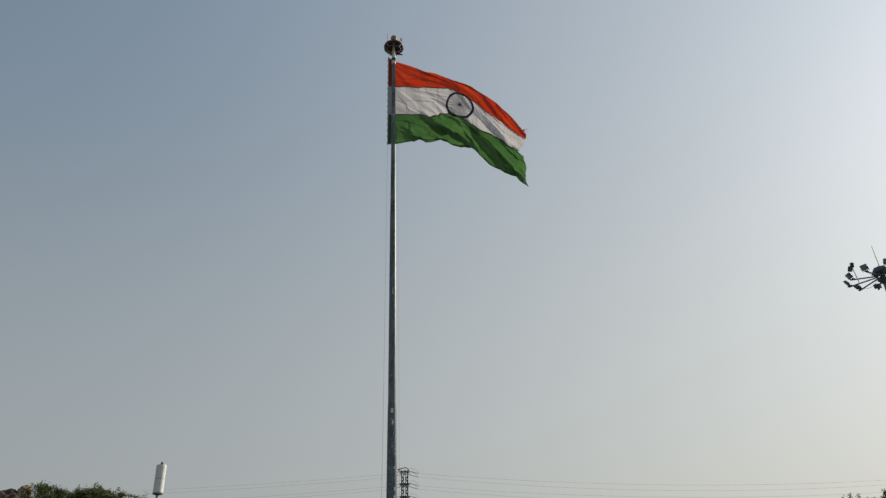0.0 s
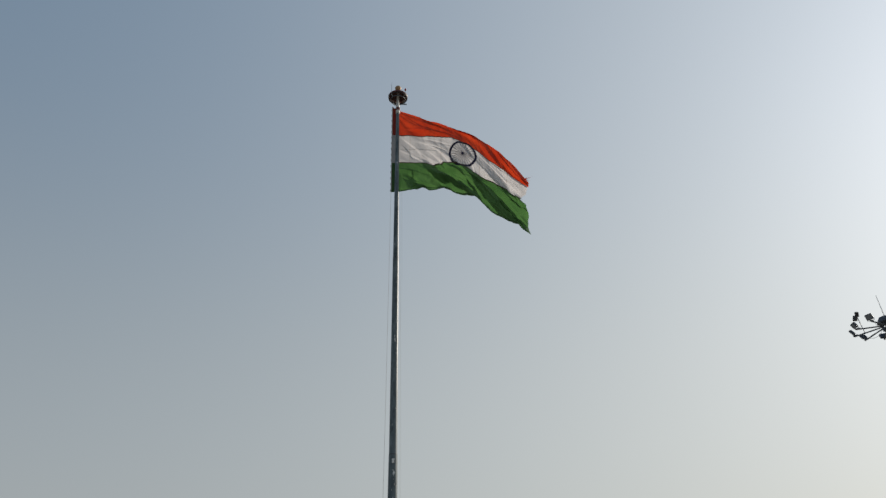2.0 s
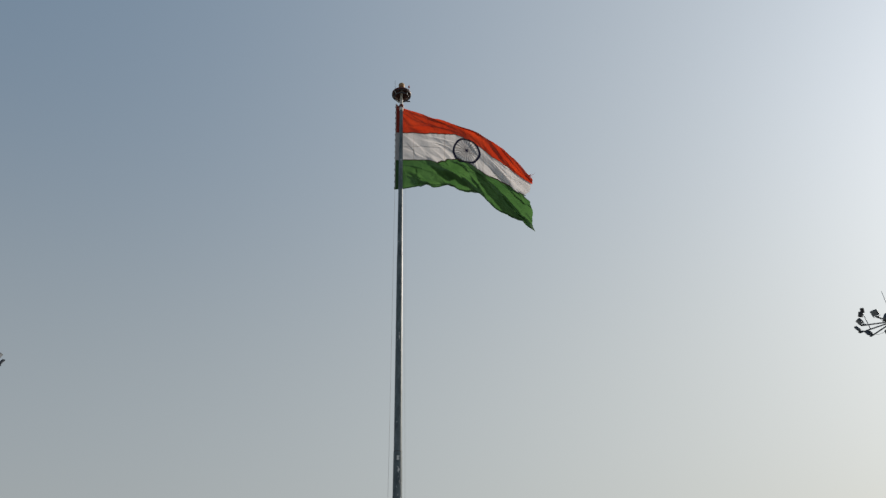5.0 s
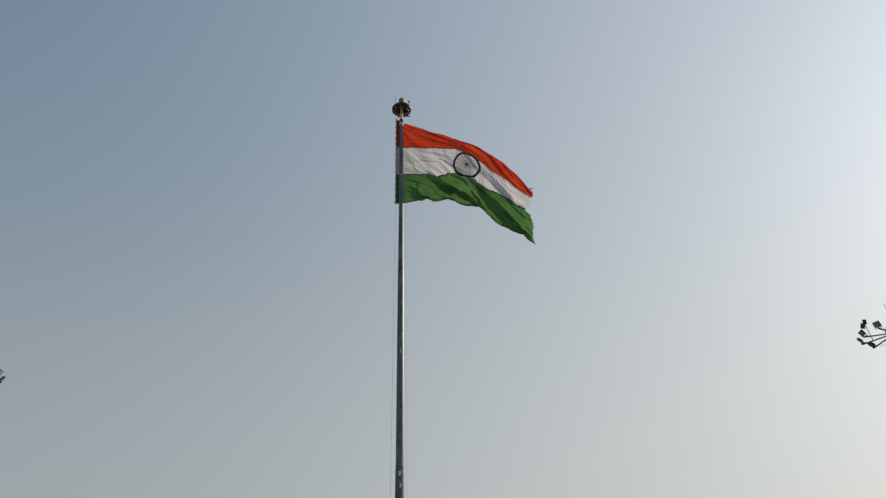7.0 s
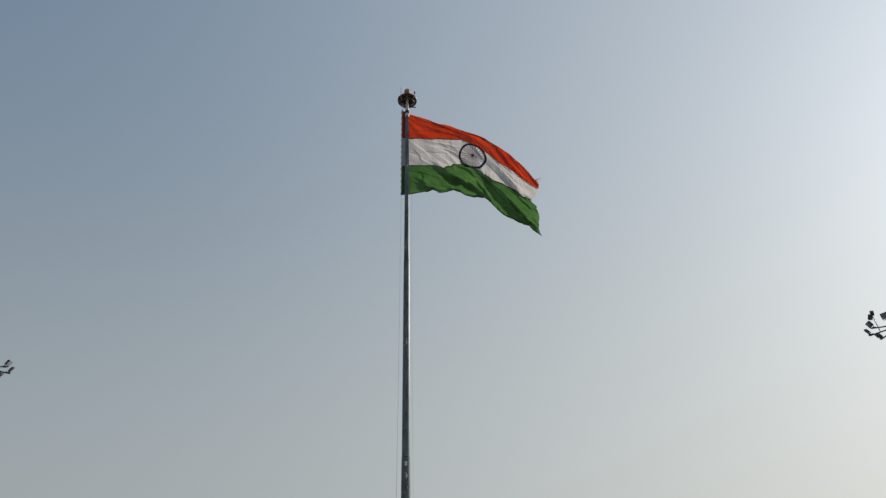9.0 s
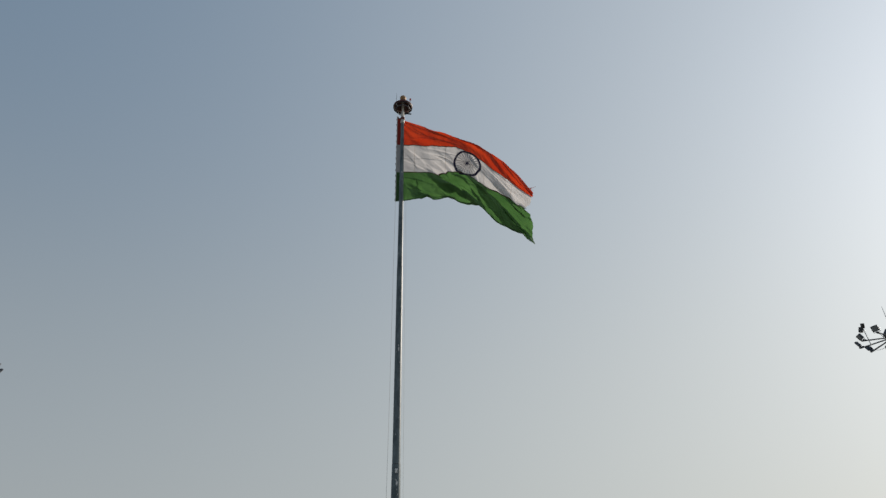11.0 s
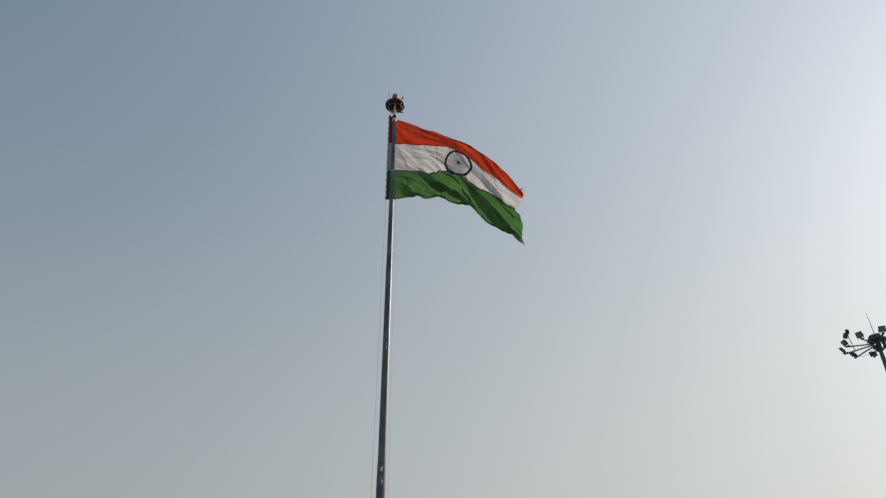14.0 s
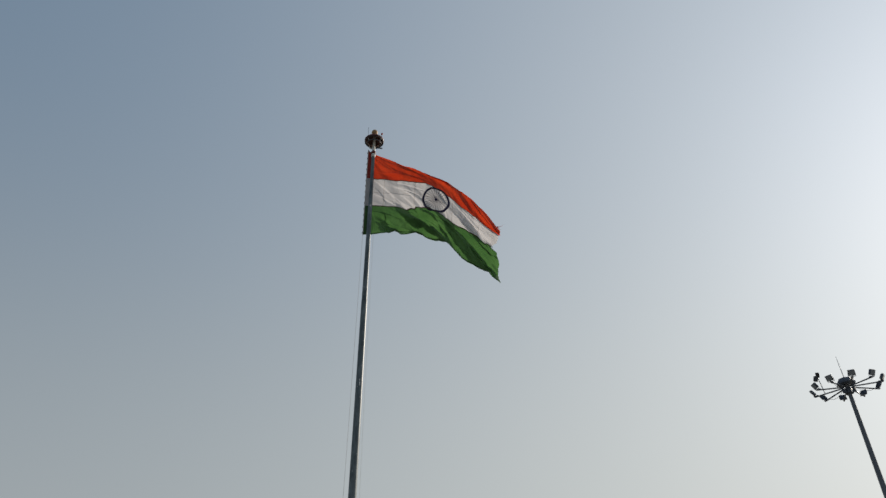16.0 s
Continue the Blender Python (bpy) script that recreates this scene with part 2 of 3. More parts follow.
def box(size, m=Matrix.Identity(4), bevel=0.0):
    return add_box(bmesh.new(), size, m, bevel)


def bearing(az, far, z=0.0):
    """The place at a bearing to the right of +y, in degrees, and a distance."""
    return Vector((far * math.sin(radians(az)), far * math.cos(radians(az)), z))


# ---------------------------------------------------------------- ground
def build_ground():
    bm = bmesh.new()
    rings = [0, 15, 30, 45, 60, 90, 140, 220, 400, 800, 1600, 3200]
    last = None
    for r in rings:
        if r == 0:
            ring = [bm.verts.new((0, 0, 0))]
        else:
            ring = [bm.verts.new((r * math.cos(2 * math.pi * k / 64), r * math.sin(2 * math.pi * k / 64), 0)) for k in range(64)]
        if last:
            for k in range(64):
                j = (k + 1) % 64
                if len(last) == 1:
                    bm.faces.new((last[0], ring[k], ring[j]))
                else:
                    bm.faces.new((last[k], ring[k], ring[j], last[j]))
        last = ring
    ob = part("ground", bm, M_GROUND)
    tagged(ob, "dry dusty ground with sparse grass reaching the horizon", "ground", kind="structure")


build_ground()

# ---------------------------------------------------------------- flagpole
POLE_Y = 31.25
TOP = 28.78
SECTIONS = [(0.0, 9.6, 0.27, 0.188), (9.6, 19.28, 0.178, 0.145), (19.28, TOP, 0.136, 0.088)]


def pole_radius(z):
    for a, b, ra, rb in SECTIONS:
        if z <= b:
            return ra + (rb - ra) * (z - a) / (b - a)
    return SECTIONS[-1][3]


def build_flagpole():
    root = thing("flagpole", pose(0, POLE_Y, 0), "tall grey painted steel flagpole with a gilt ball and dished cap", "flagpole")
    for n, (a, b, ra, rb) in enumerate(SECTIONS):
        part("pole_section", lathe([(ra + (rb - ra) * k / 8, a + (b - a) * k / 8) for k in range(9)], 36), M_POLE, root, smooth=True)
        if n:
            part("joint_band", lathe([(ra + 0.001, a - 0.045), (ra + 0.009, a - 0.035), (ra + 0.009, a + 0.01), (ra + 0.001, a + 0.03)], 36), M_SEAM, root, "dark weld band")
    rnd = random.Random(5)
    chips = [(rnd.uniform(4.2, 8.6), rnd.uniform(-0.7, 0.9), rnd.uniform(0.02, 0.09), rnd.uniform(0.008, 0.025)) for _ in range(26)]
    chips += [(rnd.uniform(9.8, 22.0), rnd.uniform(-0.7, 0.7), rnd.uniform(0.015, 0.05), rnd.uniform(0.006, 0.014)) for _ in range(12)]
    # chipped paint: height, sideways turn, half height, half width
    for z, turn, hh, hw in ((14.86, 0.10, 0.13, 0.035), (15.06, 0.05, 0.05, 0.02), (9.32, 0.02, 0.12, 0.075), (8.81, 0.20, 0.19, 0.05),
                            (8.95, -0.05, 0.05, 0.02), (5.75, 0.55, 0.14, 0.05), (5.45, 0.0, 0.06, 0.04), (6.1, 0.6, 0.1, 0.03), (25.1, 0.1, 0.07, 0.03), *chips):
        bm = bmesh.new()
        rim = []
        for k in range(14):
            ang = 2 * math.pi * k / 14
            s = rnd.uniform(0.35, 1.2)
            zz, side = z + hh * s * math.sin(ang), hw * s * math.cos(ang)
            r = pole_radius(zz) + 0.004
            a = turn + side / r
            rim.append(bm.verts.new((r * math.sin(a), -r * math.cos(a), zz)))
        r = pole_radius(z) + 0.006
        mid = bm.verts.new((r * math.sin(turn), -r * math.cos(turn), z))
        for k in range(14):
            bm.faces.new((mid, rim[k], rim[(k + 1) % 14]))
        part("paint_chip", bm, M_CHIP, root, "bare white patch of chipped paint")
    # head: collar, bulb, stem, cap with a skirt, ball, rod, beacon
    part("collar", lathe([(0.09, 28.58), (0.112, 28.6), (0.115, 28.7), (0.112, 28.77), (0.09, 28.8), (0, 28.81)], 24), M_WHITE, root, "white collar at the pole's top", True)
    part("bulb", lathe([(0, 28.78), (0.09, 28.79), (0.13, 28.83), (0.137, 28.90), (0.115, 28.98), (0.085, 29.01), (0, 29.015)], 24), M_CAP, root, "red-brown rotating bulb", True)
    part("hook", tube([(-0.1 - 0.15 * math.sin(k * math.pi / 12), -0.08, 29.12 + 0.15 * (1 - math.cos(k * math.pi / 12))) for k in range(7)], 0.028, 8), M_WHITE, root, "white curved hook above the hoist", True)
    part("stem", lathe([(0.1, 29.0), (0.095, 29.2), (0.08, 29.3), (0.07, 29.5), (0.07, 30.25)], 20), M_WHITE, root, "", True)
    cap = part("cap", lathe([(0.54, 29.755), (0.547, 29.77), (0.545, 29.83), (0.52, 29.865), (0.44, 29.94), (0.32, 30.06), (0.2, 30.17), (0.1, 30.22), (0, 30.23)], 56), M_CAP, root, "red-brown dished cap with a deep skirt", True)
    part("cap_lining", lathe([(0.47, 29.865), (0.36, 29.965), (0.3, 30.02), (0.18, 30.11), (0, 30.15)], 48), M_LINING, cap, "", True)
    part("pale_lining", lathe([(0.536, 29.757), (0.534, 29.78), (0.53, 29.815), (0.47, 29.865)], 56), M_PINK, cap, "pale inner face of the skirt", True)
    part("rim_ring", lathe([(0.5, 29.69), (0.535, 29.69), (0.535, 29.72), (0.5, 29.72), (0.5, 29.69)], 48), M_SEAM, cap)
    for k in range(8):
        a = math.pi / 8 + k * math.pi / 4
        part("rib", tube([(0.53 * math.cos(a), 0.53 * math.sin(a), 29.70), (0.515 * math.cos(a), 0.515 * math.sin(a), 29.83), (0.28 * math.cos(a), 0.28 * math.sin(a), 30.02)], 0.02, 6), M_LINING, cap)
    ring = part("lamp_ring", lathe([(0.38, 29.55), (0.42, 29.55), (0.42, 29.59), (0.38, 29.59), (0.38, 29.55)], 40), M_LAMP, root, "dark lamp ring below the cap")
    for k in range(4):
        a = math.pi / 4 + k * math.pi / 2
        part("strut", tube([(0.40 * math.cos(a), 0.40 * math.sin(a), 29.57), (0.46 * math.cos(a), 0.46 * math.sin(a), 29.61), (0.52 * math.cos(a), 0.52 * math.sin(a), 29.70)], 0.018, 8), M_STEEL, ring)
    bar = bmesh.new()
    add_box(bar, (0.8, 0.06, 0.05), pose(0.1, 0.3, 29.56, 0, 3, 0), 0.01)
    part("pulley_bar", bar, M_LAMP, root, "dark crossbar that carries the pulleys")
    part("ball", lathe([(0, 30.2)] + [(0.175 * math.sin(math.pi * k / 16), 30.44 - 0.175 * math.cos(math.pi * k / 16)) for k in range(1, 16)] + [(0, 30.575)], 28), M_BRASS, root, "dull gilt ball finial", True)
    part("ball_tip", lathe([(0.04, 30.55), (0.035, 30.62), (0, 30.66)], 14), M_BRASS, root, "", True)
    part("lightning_rod", tube([(-0.36, -0.1, 29.75), (-0.37, -0.1, 30.72)], [0.012, 0.007], 8), M_SEAM, root)
    beacon = part("beacon_bracket", tube([(0.38, 0.0, 29.9), (0.42, 0.0, 30.31)], 0.014, 8), M_SEAM, root)
    part("beacon_lamp", lathe([(0, 0), (0.05, 0.01), (0.055, 0.08), (0.035, 0.13), (0, 0.14)], 16), M_RED, beacon, "small red warning lamp", True).location = (0.42, 0.0, 30.31)
    # halyards
    part("halyard", tube([(-0.30, 0.1, 29.0), (-0.30, 0.1, 23.0), (-0.36, 0.0, 12.0), (-0.45, -0.05, 1.2)], 0.006, 6), M_ROPE, root, "pale halyard")
    part("halyard", tube([(0.24, 0.75, 29.0), (0.27, 0.6, 15.0), (0.36, 0.05, 1.2)], 0.0045, 6), M_ROPE, root)
    part("halyard_arm", tube([(-0.32, 0.1, 29.02), (0.0, 0.1, 29.02), (0.24, 0.75, 29.02)], 0.02, 8), M_STEEL, root)
    part("cleat", box((0.95, 0.12, 0.08), pose(-0.04, 0, 1.2), 0.02), M_STEEL, root)


build_flagpole()

# ---------------------------------------------------------------- flag
HOIST = 5.72
# for each seam, from the top hem to the bottom hem: reach, slope near the hoist, where it bends, slope of the fly, softness of the bend
SEAMS = [(7.3, -0.39, 6.1, -1.9, 0.7), (7.3, -0.02, 3.75, -0.92, 0.4), (7.15, 0.06, 3.4, -0.66, 0.3), (7.3, 0.14, 3.0, -0.655, 0.25)]


def seam_value(n, v):
    """A smooth curve through one number of all four seams."""
    k = [s[n] for s in SEAMS]
    x, total = 3 * v, 0.0
    for i in range(4):
        w = 1.0
        for j in range(4):
            if j != i:
                w *= (x - j) / (i - j)
        total += w * k[i]
    return total


def build_creases():
    """Folds of the cloth: middle, way, half length, width of the steep and of the flat side, depth, in metres on the flag."""
    rnd = random.Random(23)
    made = []

    def crease(x, y, turn, length, steep, flat, deep):
        made.append((x, y, math.cos(turn), math.sin(turn), length, steep, flat, deep))

    # slack green band: bold buckles with one steep side, running down towards the fly
    for _ in range(30):
        crease(rnd.uniform(0.7, 6.9), rnd.uniform(3.8, 5.7), rnd.gauss(0.62, 0.25), rnd.uniform(0.5, 1.5), rnd.uniform(0.05, 0.14), rnd.uniform(0.25, 0.6), rnd.choice((-1, 1)) * rnd.uniform(0.1, 0.26))
    for _ in range(16):
        crease(rnd.uniform(0.4, 6.9), rnd.uniform(4.0, 5.7), rnd.gauss(-0.5, 0.4), rnd.uniform(0.25, 0.6), rnd.uniform(0.04, 0.1), rnd.uniform(0.12, 0.3), rnd.choice((-1, 1)) * rnd.uniform(0.04, 0.1))
    # the two bold folds under the wheel
    crease(3.35, 4.7, 1.05, 1.2, 0.1, 0.6, 0.27)
    crease(4.25, 4.9, 0.85, 1.2, 0.1, 0.5, -0.25)
    # white band: thin sharp lines, most of them near the hoist
    for n in range(20):
        crease(rnd.uniform(0.4, 3.2) if n < 13 else rnd.uniform(3.2, 6.8), rnd.uniform(2.0, 3.8), rnd.gauss(0.62, 0.25), rnd.uniform(0.5, 1.4), rnd.uniform(0.03, 0.07), rnd.uniform(0.2, 0.5), rnd.choice((-1, 1)) * rnd.uniform(0.03, 0.085))
    # saffron band: tighter, with a few long shallow folds
    for _ in range(10):
        crease(rnd.uniform(0.8, 6.8), rnd.uniform(0.3, 1.9), rnd.gauss(0.38, 0.16), rnd.uniform(0.7, 1.9), rnd.uniform(0.06, 0.14), rnd.uniform(0.3, 0.7), rnd.choice((-1, 1)) * rnd.uniform(0.05, 0.12))
    # puckers at the lower hoist
    for _ in range(7):
        crease(rnd.uniform(0.3, 1.4), rnd.uniform(4.5, 5.7), rnd.gauss(1.0, 0.4), rnd.uniform(0.3, 0.8), rnd.uniform(0.04, 0.09), rnd.uniform(0.15, 0.3), rnd.choice((-1, 1)) * rnd.uniform(0.05, 0.11))
    return made


CREASES = build_creases()


def crease_depth(x, y):
    total = 0.0
    for cx, cy, wx, wy, length, steep, flat, deep in CREASES:
        dx, dy = x - cx, y - cy
        along = (dx * wx + dy * wy) / length
        if abs(along) < 1.5:
            across = dx * wy - dy * wx + 0.12 * along * along
            a = across / steep if across > 0 else -across / flat
            if a < 1.6:
                rise = 1 - a if a < 0.75 else max(0.0, (1.25 - a)) ** 2
                total += deep * rise * (math.exp(-2.0 * along * along) - 0.011)
    return total


def flag_at(u, v):
    """A place on the flag: u from hoist to fly, v from the top hem to the bottom hem."""
    reach, s0, bend, s1, w = (seam_value(n, v) for n in range(5))
    x = reach * u
    z = s0 * x + (s1 - s0) * w * (math.log1p(math.exp((x - bend) / w)) - math.log1p(math.exp(-bend / w)))
    z -= HOIST * v
    grow = min(1.0, u * 2.2)
    fold = math.sin(2 * math.pi * (1.35 * u - 0.42 * v) + 2.4) * 0.16 * grow * (0.15 + 0.85 * v)
    # long folds that run down from the upper hoist towards the lower fly
    slant = 2.1 * v - 1.55 * u
    warp = noise.noise((u * 2.3, v * 1.9, 4.2)) * 0.35
    deep = 0.25 + 0.75 * min(1.0, max(0.0, (v - 0.52) * 4.0))
    fold += (abs(math.sin(math.pi * (slant * 1.6 + warp))) ** 0.85 - 0.6) * 0.36 * grow * deep
    fold += math.sin(2 * math.pi * (slant * 2.7 + 1.7 * warp + 0.8 * u)) * 0.05 * grow * deep
    fold += noise.fractal((u * 6.5 + 3.1, v * 3.4 - u * 3.0, 0.7), 1.0, 2.0, 4) * 0.13 * grow
    fold += crease_depth(u * 7.2, v * HOIST) * min(1.0, u * 5)
    # creases that fan out from the upper hoist corner
    fan = math.atan2(v, u * 1.5 + 0.02)
    fold += math.sin(fan * 17.0 + 0.8 * noise.noise((u * 4, v * 4, 1.0))) * 0.05 * math.exp(-1.8 * (u + v * 0.5)) * min(1.0, u * 6)
    # the stitched wheel stiffens the cloth
    fold *= 1 - 0.65 * math.exp(-(((u - 0.53) * 7.2) ** 2 + ((v - 0.5) * HOIST) ** 2) / 0.9)
    # the tied upper corner is drawn up to the hook
    z += 0.16 * math.exp(-u / 0.015) * (1 - v) ** 8
    return Vector((x, fold, z))


def flag_band(v0, v1, nu=260, nv=64, ragged=0.0):
    rnd = random.Random(int(v0 * 100) + 11)
    bm = bmesh.new()
    uv = bm.loops.layers.uv.new("cloth")
    nips = [noise.noise((j * 0.31, v0 * 40, 5.0)) * 1.6 + 0.4 * rnd.uniform(-1, 1) for j in range(nv + 1)]
    grid = []
    for i in range(nu + 1):
        col = []
        for j in range(nv + 1):
            u, v = i / nu, v0 + (v1 - v0) * j / nv
            edge = 1.0 + ragged * nips[j] * (u > 0.985)
            # the worn fly edge is eaten in between the seams
            bite = (0.04 * math.exp(-(((v - 0.68) / 0.07) ** 2)) + 0.012 * noise.noise((v * 9, 0.3, 2.0))) * u ** 8
            vert = bm.verts.new(flag_at(u * edge - bite, v))
            col.append((vert, u, v))
        grid.append(col)
    for i in range(nu):
        for j in range(nv):
            quad = (grid[i][j], grid[i][j + 1], grid[i + 1][j + 1], grid[i + 1][j])
            face = bm.faces.new([q[0] for q in quad])
            face.smooth = True
            for loop, q in zip(face.loops, quad):
                loop[uv].uv = (q[1], q[2])
    return bm


def flag_tape(u0, u1, v0, v1, nu, nv, lift=-0.012):
    """A second layer of cloth sewn on the near side of the flag, between two lines each way."""
    bm = bmesh.new()
    grid = [[bm.verts.new(flag_at(u0 + (u1 - u0) * i / nu, v0 + (v1 - v0) * j / nv) + Vector((0, lift, 0))) for j in range(nv + 1)] for i in range(nu + 1)]
    for i in range(nu):
        for j in range(nv):
            bm.faces.new((grid[i][j], grid[i][j + 1], grid[i + 1][j + 1], grid[i + 1][j])).smooth = True
    return bm


def on_flag(px, py, lift=-0.014):
    """A place on the emblem, in metres from its middle, just off the cloth on the near side."""
    return flag_at(0.535 + 0.88 * px / 7.2, 0.5 + (1.2 * py - 0.42 * px) / HOIST) + Vector((0, lift, 0))


def build_flag():
    root = thing("flag", pose(-0.28, POLE_Y + 0.25, 29.13), "saffron, white and green flag with navy wheel flying from a pole", "flag")
    part("saffron_band", flag_band(0, 1 / 3, ragged=0.004), M_SAFFRON, root, "saffron cloth band")
    white = part("white_band", flag_band(1 / 3, 2 / 3, ragged=0.003), M_CLOTH_WHITE, root, "white cloth band with stitched seams")
    part("green_band", flag_band(2 / 3, 1, ragged=0.003), M_GREEN, root, "green cloth band")
    # doubled cloth, its shade painted in: the sleeve at the hoist, the joins of the bands, the hems
    for n, heavy in enumerate((M_HEAVY_SAFFRON, M_HEAVY_WHITE, M_HEAVY_GREEN)):
        part("hoist_sleeve", flag_tape(0.0, 0.04, n / 3, (n + 1) / 3, 6, 24), heavy, root, "doubled cloth sleeve at the hoist")
    for v, heavy in ((1 / 3, M_JOIN), (2 / 3, M_JOIN), (0.994, M_HEAVY_GREEN)):
        part("sewn_join", flag_tape(0.04, 0.97, v - 0.0055, v + 0.0055, 240, 2, -0.016), heavy, root, "doubled seam between cloth bands, its backlit darkness put into the colour")
    # the wheel, printed in navy on the white band
    bm = bmesh.new()
    n = 96
    rings = [[bm.verts.new(on_flag(r * math.cos(2 * math.pi * k / n), r * math.sin(2 * math.pi * k / n))) for k in range(n)] for r in (0.86, 0.79, 0.72)]
    for a, b in zip(rings, rings[1:]):
        for k in range(n):
            bm.faces.new((a[k], a[(k + 1) % n], b[(k + 1) % n], b[k]))
    part("wheel_rim", bm, M_NAVY, white, "navy wheel rim", True)
    bm = bmesh.new()
    mid = bm.verts.new(on_flag(0, 0))
    ring = [bm.verts.new(on_flag(0.085 * math.cos(2 * math.pi * k / 20), 0.085 * math.sin(2 * math.pi * k / 20))) for k in range(20)]
    for k in range(20):
        bm.faces.new((mid, ring[k], ring[(k + 1) % 20]))
    part("wheel_hub", bm, M_NAVY, white, "", True)
    for s in range(24):
        a = 2 * math.pi * s / 24
        bm = bmesh.new()
        rows = []
        for r, w in ((0.07, 0.007), (0.25, 0.013), (0.45, 0.016), (0.62, 0.013), (0.75, 0.007)):
            c, d = math.cos(a), math.sin(a)
            rows.append([bm.verts.new(on_flag(r * c - w * d * e, r * d + w * c * e)) for e in (-1, 1)])
        for p, q in zip(rows, rows[1:]):
            bm.faces.new((p[0], p[1], q[1], q[0]))
        part("spoke", bm, M_NAVY, white)
    # heading tape and toggles along the hoist, loose threads at the fly corner
    part("heading_rope", tube([tuple(flag_at(0.0, k / 12) + Vector((-0.02, 0, 0))) for k in range(13)], 0.022, 8), M_ROPE, root, "pale heading rope")
    for k in range(15):
        z = -0.1 - k * (HOIST - 0.2) / 14
        part("toggle", tube([(-0.06, -0.02, z - 0.06), (-0.035, -0.02, z), (-0.065, -0.02, z + 0.05)], 0.013, 6), M_CLIP, root)
    tip = flag_at(0.985, 0.005)
    for dx, dz, bend in ((0.42, 0.12, 0.16), (0.3, -0.12, 0.05), (0.2, 0.25, -0.08)):
        bm = bmesh.new()
        rows = []
        for k in range(6):
            s = k / 5
            p = tip + Vector((dx * s, 0.1 * s, dz * s + bend * s * s))
            rows.append((bm.verts.new(p + Vector((0, 0, 0.03 * (1 - s)))), bm.verts.new(p - Vector((0, 0.02, 0.03 * (1 - 0.6 * s))))))
        for p, q in zip(rows, rows[1:]):
            bm.faces.new((p[0], p[1], q[1], q[0]))
        part("frayed_strip", bm, M_SAFFRON, root, "torn strip of hem", True)


build_flag()


# ---------------------------------------------------------------- high masts
def build_high_mast(m, turn, dead_lamp=True):
    root = thing("high_mast_light", m, "dark grey high mast with a ring of ten floodlights", "light mast", "high masts round the flag")
    part("mast_shaft", lathe([(0.235, 0), (0.12, 19.75)], 20), M_MAST, root, "", True)
    part("base_plate", box((0.8, 0.8, 0.05), pose(0, 0, 0.025), 0.01), M_MAST, root)
    hub = part("head_frame", lathe([(0, 19.88), (0.42, 19.88), (0.57, 19.94), (0.55, 20.06), (0.41, 20.28), (0.2, 20.32), (0, 20.32)], 8), M_LAMP, root, "dark eight-sided head canopy")
    part("winch_ring", lathe([(0.13, 19.28), (0.26, 19.30), (0.26, 19.36), (0.17, 19.40), (0.17, 19.7), (0.13, 19.72)], 16), M_LAMP, hub)
    for k in range(3):
        a = radians(120 * k + 25)
        part("guide_bracket", box((0.16, 0.18, 0.27), pose(0.34 * math.sin(a), 0.34 * math.cos(a), 19.45, 0, 0, -math.degrees(a)), 0.02), M_LAMP, hub)
    part("lightning_rod", tube([(0, 0, 20.2), (-0.05, 0, 21.86)], [0.03, 0.014], 8), M_STEEL, root)
    for k in range(10):
        a = radians(turn + 36 * k)
        rot = Matrix.Rotation(-a, 4, "Z")
        # along +y of the turned frame: the arm runs outwards
        arm = part("arm", tube([rot @ Vector((0, 0.25, 19.72)), rot @ Vector((0, 2.02, 19.58)), rot @ Vector((0, 2.06, 19.64))], 0.046, 8), M_MAST, root)
        tip = rot @ Vector((0, 2.02, 19.58))
        face = Matrix.Translation(tip) @ rot @ pose(0, 0.05, 0.27, -32, 0, 0)
        lamp = part("floodlight", box((0.4, 0.13, 0.37), face, 0.03), M_LAMP, root, "dark floodlight housing")
        part("lamp_glass", box((0.34, 0.012, 0.31), face @ pose(0, 0.068, 0), 0.004), M_GLASS, lamp)
        for s in range(4):
            part("cooling_fin", box((0.014, 0.06, 0.3), face @ pose(-0.13 + 0.087 * s, -0.09, 0)), M_LAMP, lamp)
        part("yoke", tube([face @ Vector((-0.215, 0, 0)), face @ Vector((-0.215, 0, -0.24)), face @ Vector((0.215, 0, -0.24)), face @ Vector((0.215, 0, 0))], 0.016, 6), M_MAST, lamp)
        part("gear_box", box((0.12, 0.2, 0.1), Matrix.Translation(tip) @ rot @ pose(0, -0.16, 0.04), 0.01), M_LAMP, arm)
        if k % 3 == 1:
            p = rot @ Vector((0.05, 0.5, 19.72))
            q = rot @ Vector((0.08, 1.1, 19.45))
            r = rot @ Vector((0.0, 1.7, 19.6))
            part("slack_cable", tube([p, p.lerp(q, 0.5) - Vector((0, 0, 0.08)), q, q.lerp(r, 0.5) - Vector((0, 0, 0.06)), r], 0.011, 6), M_CLIP, arm)
    if dead_lamp:
        a = radians(turn + 36 * 3)
        foot = Vector((1.36 * math.sin(a), 1.36 * math.cos(a), 19.62))
        post = part("camera_post", tube([foot, foot + Vector((-0.1, 0.08, 1.28))], 0.026, 8), M_MAST, root)
        part("camera_housing", box((0.2, 0.24, 0.34), Matrix.Translation(foot + Vector((-0.2, 0.16, 1.12))) @ pose(0, 0, 0, 20, 0, 40), 0.03), M_CLIP, post)
        part("camera_housing", box((0.2, 0.22, 0.32), Matrix.Translation(foot + Vector((-0.06, 0.07, 1.36))) @ pose(0, 0, 0, -30, 0, 160), 0.03), M_CLIP, post)
    return root


MAST_AZ = 37.81
